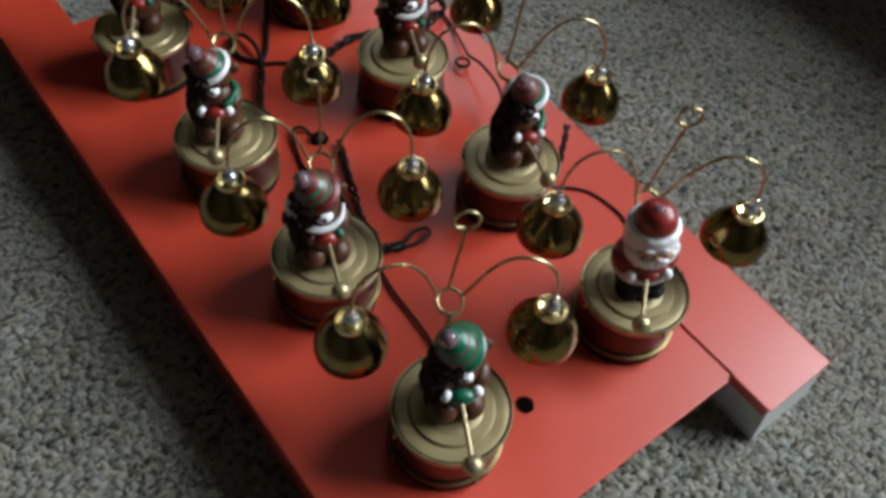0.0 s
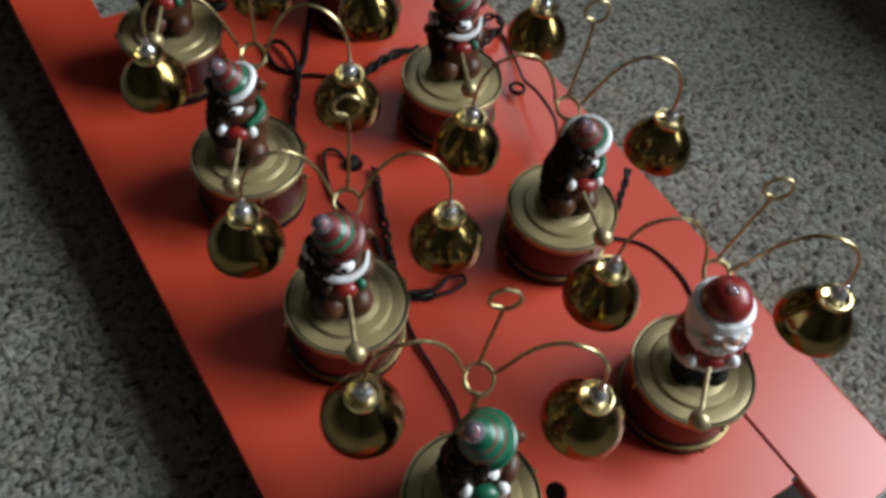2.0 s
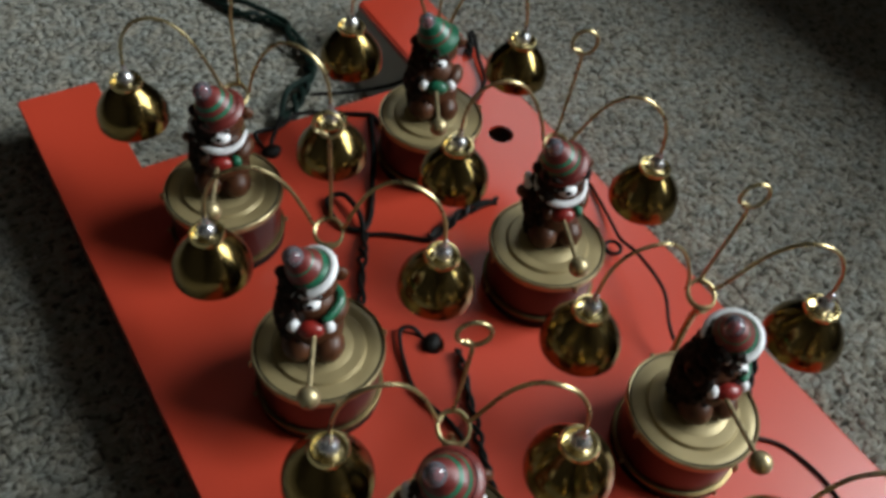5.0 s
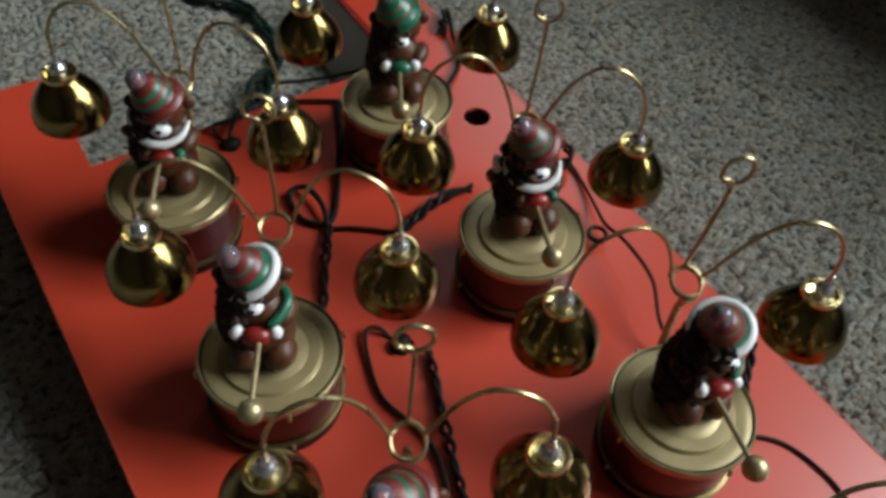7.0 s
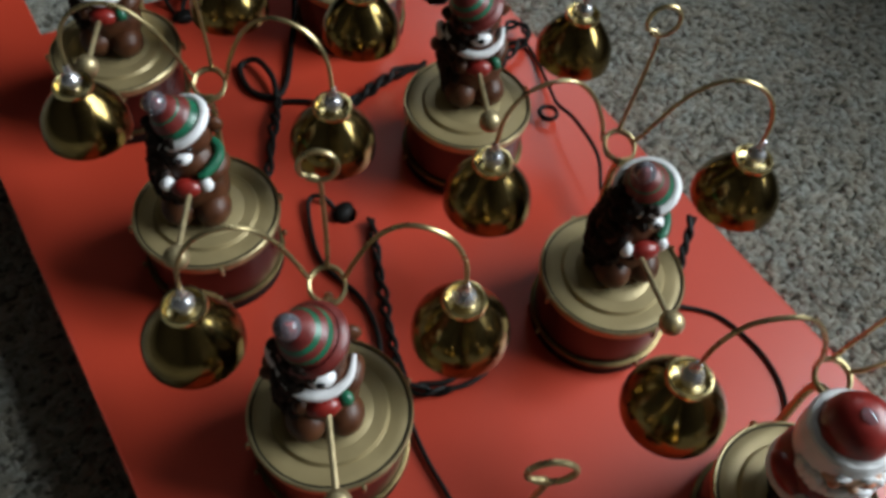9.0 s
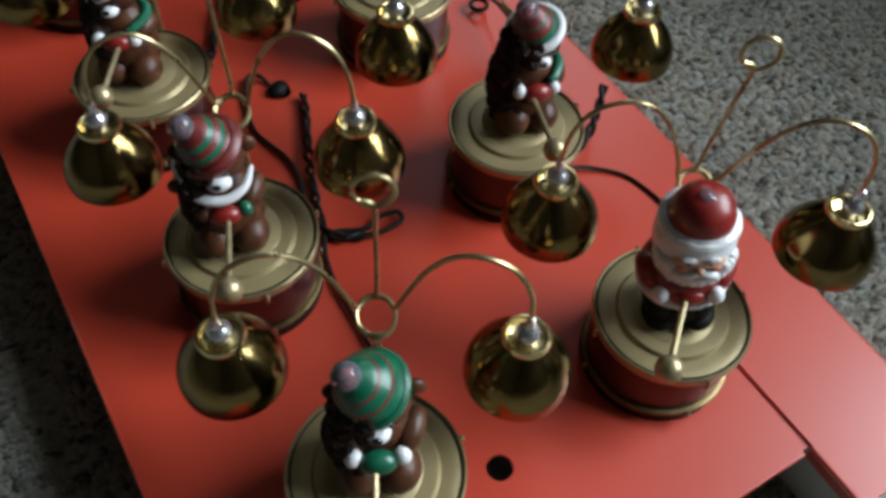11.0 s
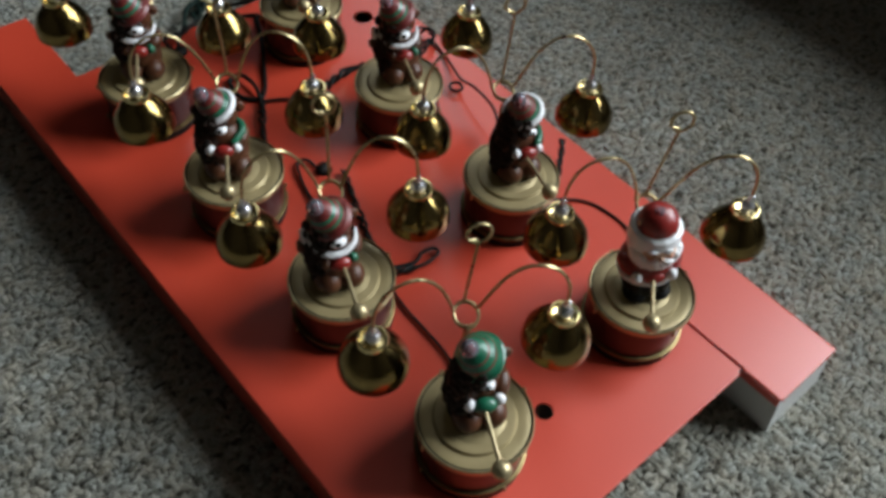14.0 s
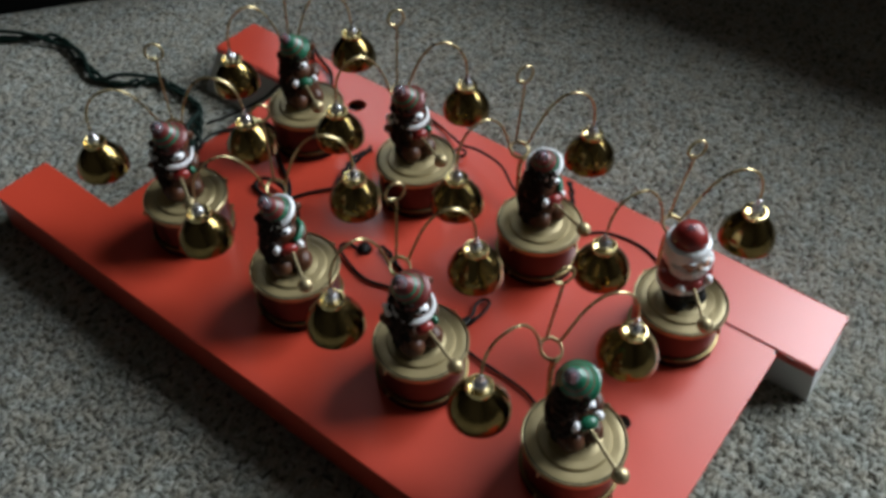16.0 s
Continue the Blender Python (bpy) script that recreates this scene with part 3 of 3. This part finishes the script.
        sub.lathe([(0.0122, -0.0022), (0.0140, -0.0016), (0.0148, 0.0002), (0.0140, 0.0024), (0.0124, 0.0036)], CAP_RED, 30, base)
    else:
        hat_stripes(sub, base, 0.0113, 0.0146, CAP_RED, GREENP, (0, 1, 2, 3, 4, 9))
        brim = [base @ Vector((0.0122 * math.cos(a * math.pi / 20), 0.0120 * math.sin(a * math.pi / 20), 0.0004)) for a in range(40)]
        sub.tube(brim, 0.0023, WHITE, 14, closed=True)
    sub.ball(base @ Vector((-0.0006, 0, 0.0160 if kind == "white" else 0.0180)), (0.0050, 0.0050, 0.0055), BULB, seg=24)
    sub.ball(base @ Vector((-0.0006, 0, 0.0150 if kind == "white" else 0.0170)), (0.0018, 0.0018, 0.0030), REDP, seg=12)
    # Head tufts on the back and left carry the same painted shade.
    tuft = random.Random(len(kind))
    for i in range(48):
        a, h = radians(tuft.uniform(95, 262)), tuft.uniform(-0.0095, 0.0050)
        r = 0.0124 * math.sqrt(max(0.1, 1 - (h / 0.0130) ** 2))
        sub.ball((r * math.cos(a), r * 0.94 * math.sin(a), h), (0.0020, 0.0020, 0.0034), FUR_SHADED, (tuft.uniform(-40, 40), tuft.uniform(-40, 40), 0), 8)
    sub.moved(pose(0, 0.0006, Z + 0.0450) @ Matrix.Diagonal((0.88, 0.88, 0.90, 1)))
    k.merge(sub)
    return k.moved(pose(0, 0.0035, 0))


def bearded():
    """A painted round figurine with a red cap, white beard, red coat and black boots, in one mesh. It faces -y."""
    k = Kit()
    Z = 0.0318
    for s in (-1, 1):
        k.ball((s * 0.0062, -0.0025, Z + 0.0095), (0.0070, 0.0100, 0.0110), BLACK, seg=22)
        k.ball((s * 0.0064, -0.0062, Z + 0.0040), (0.0070, 0.0085, 0.0045), BLACK, seg=20)
    k.ball((0, -0.0008, Z + 0.0090), (0.0132, 0.0124, 0.0110), BLACK, seg=24)
    trim = [(0.0146 * math.cos(a * math.pi / 22), 0.0134 * math.sin(a * math.pi / 22), Z + 0.0200 + 0.0004 * math.sin(a * 2.3)) for a in range(44)]
    k.tube(trim, 0.0019, WHITE, 10, closed=True)
    k.ball((0, 0, Z + 0.0278), (0.0157, 0.0143, 0.0106), REDP, seg=30)
    for s in (-1, 1):
        k.ball((s * 0.0122, -0.0040, Z + 0.0285), (0.0046, 0.0082, 0.0052), REDP, (16, 0, s * -24), 18)
        k.ball((s * 0.0094, -0.0124, Z + 0.0258), (0.0032, 0.0034, 0.0042), WHITE, (12, 0, 0), 16)
    k.ball((0, -0.0128, Z + 0.0256), (0.0064, 0.0036, 0.0042), REDP, seg=18)
    # head of white hair, face, brows, nose, moustache and a curly beard
    k.lathe([(0.0, 0.0352), (0.0110, 0.0358), (0.0134, 0.0385), (0.0140, 0.0430), (0.0139, 0.0480), (0.0130, 0.0525), (0.0110, 0.0560), (0.0, 0.0575)], WHITE, 36, pose(0.0012, 0.0010, Z))
    k.ball((0.0012, -0.0042, Z + 0.0392), (0.0122, 0.0090, 0.0088), WHITE, seg=28, rough=0.06)
    curl = random.Random(11)
    for ring, (rr, zz, sz, count) in enumerate(((0.0118, 0.0420, 0.0026, 15), (0.0113, 0.0384, 0.0028, 15), (0.0098, 0.0352, 0.0029, 13), (0.0070, 0.0330, 0.0028, 10))):
        for i in range(count):
            a = radians(-178 + 176 * (i + 0.5 * (ring % 2)) / (count - 0.5))
            if ring == 0 and -132 < math.degrees(a) < -48:
                continue
            k.ball((0.0012 + rr * math.cos(a), -0.0034 + rr * 0.86 * math.sin(a), Z + zz + curl.uniform(-0.0007, 0.0007)), (sz, sz * 0.85, sz * 1.15), WHITE, (curl.uniform(-30, 30), curl.uniform(-30, 30), 0), 12, rough=0.06)
    k.ball((0.0012, -0.0098, Z + 0.0454), (0.0090, 0.0042, 0.0040), SKIN, seg=22)
    k.ball((0.0012, -0.0142, Z + 0.0440), 0.0016, SKIN, seg=12)
    for s in (-1, 1):
        k.ball((0.0012 + s * 0.0050, -0.0126, Z + 0.0438), (0.0022, 0.0014, 0.0016), BLUSH, seg=14)
        k.ball((0.0012 + s * 0.0036, -0.0134, Z + 0.0464), (0.0008, 0.0005, 0.0004), BLACKP, seg=10)
        k.ball((0.0012 + s * 0.0032, -0.0136, Z + 0.0414), (0.0040, 0.0022, 0.0017), WHITE, (0, s * 16, 0), 14)
        k.ball((0.0012 + s * 0.0038, -0.0128, Z + 0.0484), (0.0028, 0.0011, 0.0009), WHITE, (0, s * -10, 0), 12)
    base = pose(0.0016, 0.0012, Z + 0.0530, 4, 5, 0) @ Matrix.Diagonal((0.98, 0.98, 0.95, 1))
    brim = [base @ Vector((0.0116 * math.cos(a * math.pi / 20), 0.0112 * math.sin(a * math.pi / 20), 0.0003 * math.sin(a * 1.9))) for a in range(40)]
    k.tube(brim, 0.0027, WHITE, 10, closed=True)
    k.lathe([(0.0112, 0.0), (0.0113, 0.0030), (0.0108, 0.0070), (0.0094, 0.0108), (0.0072, 0.0136), (0.0040, 0.0154), (0.0, 0.0160)], REDP, 32, base)
    k.ball(base @ Vector((-0.0010, -0.0005, 0.0132)), 0.0036, BULB, seg=18)
    return k.moved(pose(0, 0.0025, 0))


# one unit each: kind, drum centre, turn of the unit, of its mallet and of its figure, the figure's place aside and back on the lid, its lean, how far back, aside and high the bells hang, and how much lower the last one
UNITS = [
    ("green", 0.1371, 0.1345, -29.5, 1, 4, 0.0008, 0.0, 0, 0.0252, 0.0470, 0.0845, 0.0), ("bearded", 0.2628, 0.1339, -36.0, -15, 2, 0.0008, -0.0005, -7, 0.0182, 0.0508, 0.0875, 0.0),
    ("striped", 0.1364, 0.2448, -27.5, 6, 8, -0.0020, -0.0028, -1, 0.0182, 0.0460, 0.0845, 0.0), ("white", 0.2645, 0.2430, -27.0, 9, 12, 0.0020, 0, 3, 0.0234, 0.0520, 0.0835, 0.0),
    ("white", 0.1330, 0.3497, -34.0, 4, 4, -0.0020, -0.0020, -1, 0.0235, 0.0508, 0.0835, 0.0), ("striped", 0.2631, 0.3525, -30.0, 6, 8, 0.0020, 0.0025, -2, 0.0194, 0.0500, 0.0865, 0.0070),
    ("striped", 0.1327, 0.4588, -41.0, 14, 14, 0.0, 0, 3, 0.0180, 0.0516, 0.0850, 0.0), ("green", 0.2595, 0.4625, -32.0, 3, 6, 0.0005, 0, 0, 0.0185, 0.0478, 0.0840, 0.0),
]
LABELS = {
    "green": "brown bear in green striped cap on red drum with bells",
    "white": "brown bear in white-brimmed striped cap on red bell drum",
    "striped": "brown bear in red striped cap and white scarf on drum",
    "bearded": "white-bearded figurine in red cap on red drum with bells",
}
FIGURE = {"green": "painted brown bear with green striped cap", "white": "painted brown bear with white-brimmed striped cap and green scarf",
          "striped": "painted brown bear with red striped cap and white scarf", "bearded": "painted white-bearded figurine in red coat and black boots"}
meshes = {}
jig = random.Random(7)
for kind, ux, uy, turn, swing, aim, aside, back, lean, rear, span, high, low in UNITS:
    unit = tagged(new("musical_figurine"), LABELS[kind], "figurine", "musical figurines on the tray")
    unit.matrix_world = pose(ux, uy, BOARD + 0.0001, 0, 0, turn)
    drum(unit).matrix_local = Matrix.Translation((0, -0.0012, 0)) @ Matrix.Diagonal((1.032, 1.032, 1, 1))
    stand(unit, jig.uniform(-0.002, 0.003), rear + 0.009, span, high, low)
    for s in (-1, 1):
        bell(unit, (s * span, rear, high - (low if s > 0 else 0)), jig.uniform(0, 360), (jig.uniform(-2, 2), jig.uniform(-2, 2)))
    if kind not in meshes:
        meshes[kind] = (bearded() if kind == "bearded" else bear(kind)).mesh("figure")
    fig = new("figure", meshes[kind])
    fig.parent = unit
    fig.matrix_local = pose(aside, back, 0.0367, 0, lean, 0) @ pose(0, 0, 0, 0, 0, aim) @ Matrix.Diagonal((1, 1, 0.93, 1)) @ Matrix.Translation((0, 0, -0.0318))
    tagged(fig, FIGURE[kind])
    mallet(unit, (aside * 0.5, back, 0), swing)


# ---- cords ----
def cord(name, pts, radius, mat, parent, twist=0.0, label=""):
    """A cord along the points; twist: turns a metre of a twisted pair, 0 for a single round cord."""
    line = smooth_path(pts, 14)
    k = Kit()
    if not twist:
        k.tube(line, radius, mat, 8)
    else:
        for side in (0, math.pi):
            run, out = 0.0, []
            for i, p in enumerate(line):
                if i:
                    run += (p - line[i - 1]).length
                d = (line[min(i + 1, len(line) - 1)] - line[max(i - 1, 0)]).normalized()
                u = d.cross(Vector((0, 0, 1))).normalized()
                w = u.cross(d)
                wob = noise.noise(p * 55)
                a = 2 * math.pi * (twist * run + 0.45 * wob) + side
                out.append(p + radius * (1.05 + 0.75 * noise.noise(p * 90 + Vector((3, 1, 7)))) * (math.cos(a) * u + 0.8 * math.sin(a) * w))
            k.tube(out, lambda u, q=side: radius * (0.80 + 0.22 * noise.noise(Vector((u * 60, q, 1.7)))), mat, 7)
    return part(name, k, parent, label)


cords = tagged(new("light_cord"), "black and dark green electric cord running between the drums", "cord")
ZB = BOARD + 0.0017


def flat(pts, z, lift=()):
    return [(x, y, z + (lift[i] if i < len(lift) else 0)) for i, (x, y) in enumerate(pts)]


cord("wire", flat([(0.288, 0.230), (0.300, 0.226), (0.312, 0.215), (0.3165, 0.200), (0.3165, 0.184), (0.310, 0.168), (0.296, 0.156)], ZB - 0.0008, (0.004, 0.001)), 0.0009, CORD, cords)
cord("wire", flat([(0.290, 0.262), (0.298, 0.276), (0.302, 0.290), (0.312, 0.308), (0.3175, 0.333), (0.3205, 0.351), (0.327, 0.366), (0.334, 0.387), (0.336, 0.402), (0.325, 0.404), (0.300, 0.384)], ZB, (0.004, 0.006, 0.010, 0.014, 0.012, 0.006, 0.002)), 0.0010, CORD, cords)
cord("twisted_cord", flat([(0.300, 0.384), (0.316, 0.393), (0.328, 0.397), (0.337, 0.402), (0.338, 0.412), (0.330, 0.414), (0.318, 0.406)], ZB + 0.002, (0.0, 0.002, 0.004, 0.004, 0.003, 0.002)), 0.0015, CORD, cords, 45)
loop = [(0.3150 + 0.0046 * math.cos(a), 0.3500 + 0.0046 * math.sin(a)) for a in [radians(q) for q in range(-20, 350, 36)]]
cord("wire", flat(loop, ZB + 0.0025), 0.00115, CORD, cords)
cord("twisted_cord", flat([(0.289, 0.238), (0.301, 0.236), (0.316, 0.246), (0.326, 0.255)], ZB, (0.002, 0.006, 0.012, 0.017)), 0.0016, CORD, cords, 55)
cord("wire", flat([(0.285, 0.475), (0.306, 0.486), (0.330, 0.505), (0.341, 0.530), (0.350, 0.549), (0.356, 0.562)], ZB, (0.0, 0.001, 0.001, 0.002, 0.003, -0.014)), 0.0015, CORD, cords)
cord("twisted_cord", flat([(0.337, 0.536), (0.345, 0.547), (0.353, 0.557)], ZB, (0.001, 0.003, 0.000)), 0.0019, CORD, cords, 45)
cord("wire", flat([(0.246, 0.482), (0.247, 0.508), (0.233, 0.480), (0.222, 0.461), (0.206, 0.434), (0.196, 0.427), (0.187, 0.437), (0.189, 0.454), (0.198, 0.453), (0.200, 0.438), (0.196, 0.424)], ZB, (0, 0, 0, 0, 0, 0, 0, 0.001, 0.003, 0.003, 0.001)), 0.0016, CORD, cords)
cord("twisted_cord", flat([(0.197, 0.424), (0.190, 0.413), (0.182, 0.400), (0.172, 0.382), (0.163, 0.372)], ZB + 0.001), 0.0015, CORD, cords, 45)
cord("wire", flat([(0.196, 0.423), (0.205, 0.419), (0.214, 0.413), (0.224, 0.405), (0.229, 0.403)], ZB), 0.00115, CORD, cords)
cord("twisted_cord", flat([(0.227, 0.4035), (0.238, 0.407), (0.250, 0.411), (0.264, 0.413), (0.277, 0.411)], ZB + 0.001), 0.0019, CORD, cords, 38)
cord("wire", flat([(0.192, 0.345), (0.188, 0.355), (0.181, 0.357), (0.174, 0.340), (0.171, 0.322), (0.177, 0.300), (0.176, 0.283), (0.169, 0.266), (0.158, 0.258)], ZB, (-0.006, 0.0015, 0.001)), 0.00115, CORD, cords)
cord("twisted_cord", flat([(0.2015, 0.334), (0.196, 0.319), (0.189, 0.302), (0.182, 0.283), (0.1755, 0.263), (0.174, 0.252), (0.180, 0.245), (0.189, 0.2415)], ZB + 0.001), 0.0014, CORD, cords, 50)
cord("wire", flat([(0.186, 0.2425), (0.196, 0.240), (0.206, 0.2415), (0.2065, 0.2465), (0.199, 0.2480), (0.190, 0.2450), (0.178, 0.2500)], ZB + 0.001), 0.00115, CORD, cords)
cord("wire", flat([(0.174, 0.254), (0.168, 0.240), (0.165, 0.222), (0.1645, 0.205), (0.163, 0.182), (0.156, 0.164)], ZB), 0.0010, CORD, cords)
cord("wire", flat([(0.178, 0.505), (0.174, 0.520), (0.184, 0.522), (0.192, 0.5225), (0.207, 0.528), (0.229, 0.519), (0.248, 0.509)], ZB, (-0.006, 0.002, 0.002, 0.001, 0.001)), 0.0013, CORD, cords)
cord("wire", [(0.205, 0.545, 0.012), (0.196, 0.531, 0.035), (0.189, 0.522, ZB + 0.002), (0.180, 0.510, ZB + 0.003), (0.178, 0.505, ZB - 0.006)], 0.0013, CORD, cords)
cord("wire", [(0.236, 0.574, 0.008), (0.258, 0.561, 0.012), (0.282, 0.545, 0.022), (0.292, 0.532, 0.036), (0.288, 0.515, ZB + 0.002), (0.276, 0.489, ZB)], 0.0013, CORD, cords)
cord("twisted_cord", flat([(0.203, 0.548), (0.228, 0.578), (0.246, 0.596), (0.256, 0.630), (0.251, 0.664), (0.224, 0.698), (0.227, 0.744), (0.238, 0.800), (0.203, 0.845), (0.17, 0.90), (0.19, 0.96)], 0.0035), 0.0024, CORD_GREEN, cords, 26, "dark green twisted mains cord")
cord("loose_strand", [(0.200, 0.546, 0.006), (0.222, 0.583, 0.008), (0.252, 0.602, 0.004), (0.250, 0.640, 0.009), (0.258, 0.662, 0.004), (0.236, 0.690, 0.010), (0.218, 0.715, 0.004), (0.233, 0.752, 0.010), (0.232, 0.790, 0.004), (0.215, 0.835, 0.009), (0.176, 0.905, 0.004)], 0.0020, CORD_GREEN, cords)
for x, y, a in ((0.1925, 0.3445, 30), (0.178, 0.5058, 0)):
    part("grommet", Kit().ball((0, 0, 0.0012), (0.0062, 0.0044, 0.0036), BLACK, (0, 0, a), 20).tube([(0.0, 0.0, -0.006), (0.0, 0.0, 0.001)], 0.0034, BLACK, 12).moved(pose(x, y, BOARD)), cords, "black rubber grommet")


def lint():
    k = Kit()
    rng = random.Random(3)
    for i in range(7):
        k.ball((rng.uniform(-0.0016, 0.0016), rng.uniform(-0.0012, 0.0012), 0.0006 + rng.uniform(0, 0.0012)), (0.0014, 0.0008, 0.0008), WHITE_CARD, (rng.uniform(-40, 40), rng.uniform(-40, 40), rng.uniform(0, 180)), 8, rough=0.2)
    ob = new("lint", k.mesh("lint"))
    ob.location = (0.5985, 0.248, 0.0)
    tagged(ob, "tiny scrap of white lint lying on the carpet", "lint")


lint()


# ---- dark furniture ----
def cabinet():
    root = tagged(new("media_cabinet"), "black lacquered low cabinet standing on the carpet", "cabinet")
    root.matrix_world = pose(0.225, 0.887, 0, 0, 0, -36.5)
    part("plinth", Kit().box((-0.7, 0.006, 0.0), (0.28, 0.40, 0.04), BLACKWOOD), root, smooth=0)
    part("body", Kit().box((-0.7, 0.0, 0.04), (0.28, 0.42, 0.42), BLACKWOOD), root, smooth=0)
    part("top", Kit().box((-0.71, -0.01, 0.42), (0.29, 0.43, 0.445), BLACKWOOD), root, smooth=0)


cabinet()


def low_bench():
    """A low dark piece by the window side, of which only the shade and a corner show."""
    root = tagged(new("low_bench"), "low dark brown upholstered bench standing on the carpet", "bench")
    k = Kit().box((0.868, -0.75, 0.012), (1.28, 1.75, 0.407), BENCH)
    body = part("body", k, root, smooth=0)
    mod = body.modifiers.new("edge", "BEVEL")
    mod.width, mod.segments = 0.02, 4
    for x in (0.905, 1.24):
        for y in (-0.70, 1.70):
            part("foot", Kit().lathe([(0.0, -0.006), (0.02, -0.006), (0.022, 0.014), (0.0, 0.014)], BLACKWOOD, 20).moved(pose(x, y, 0)), root)


low_bench()
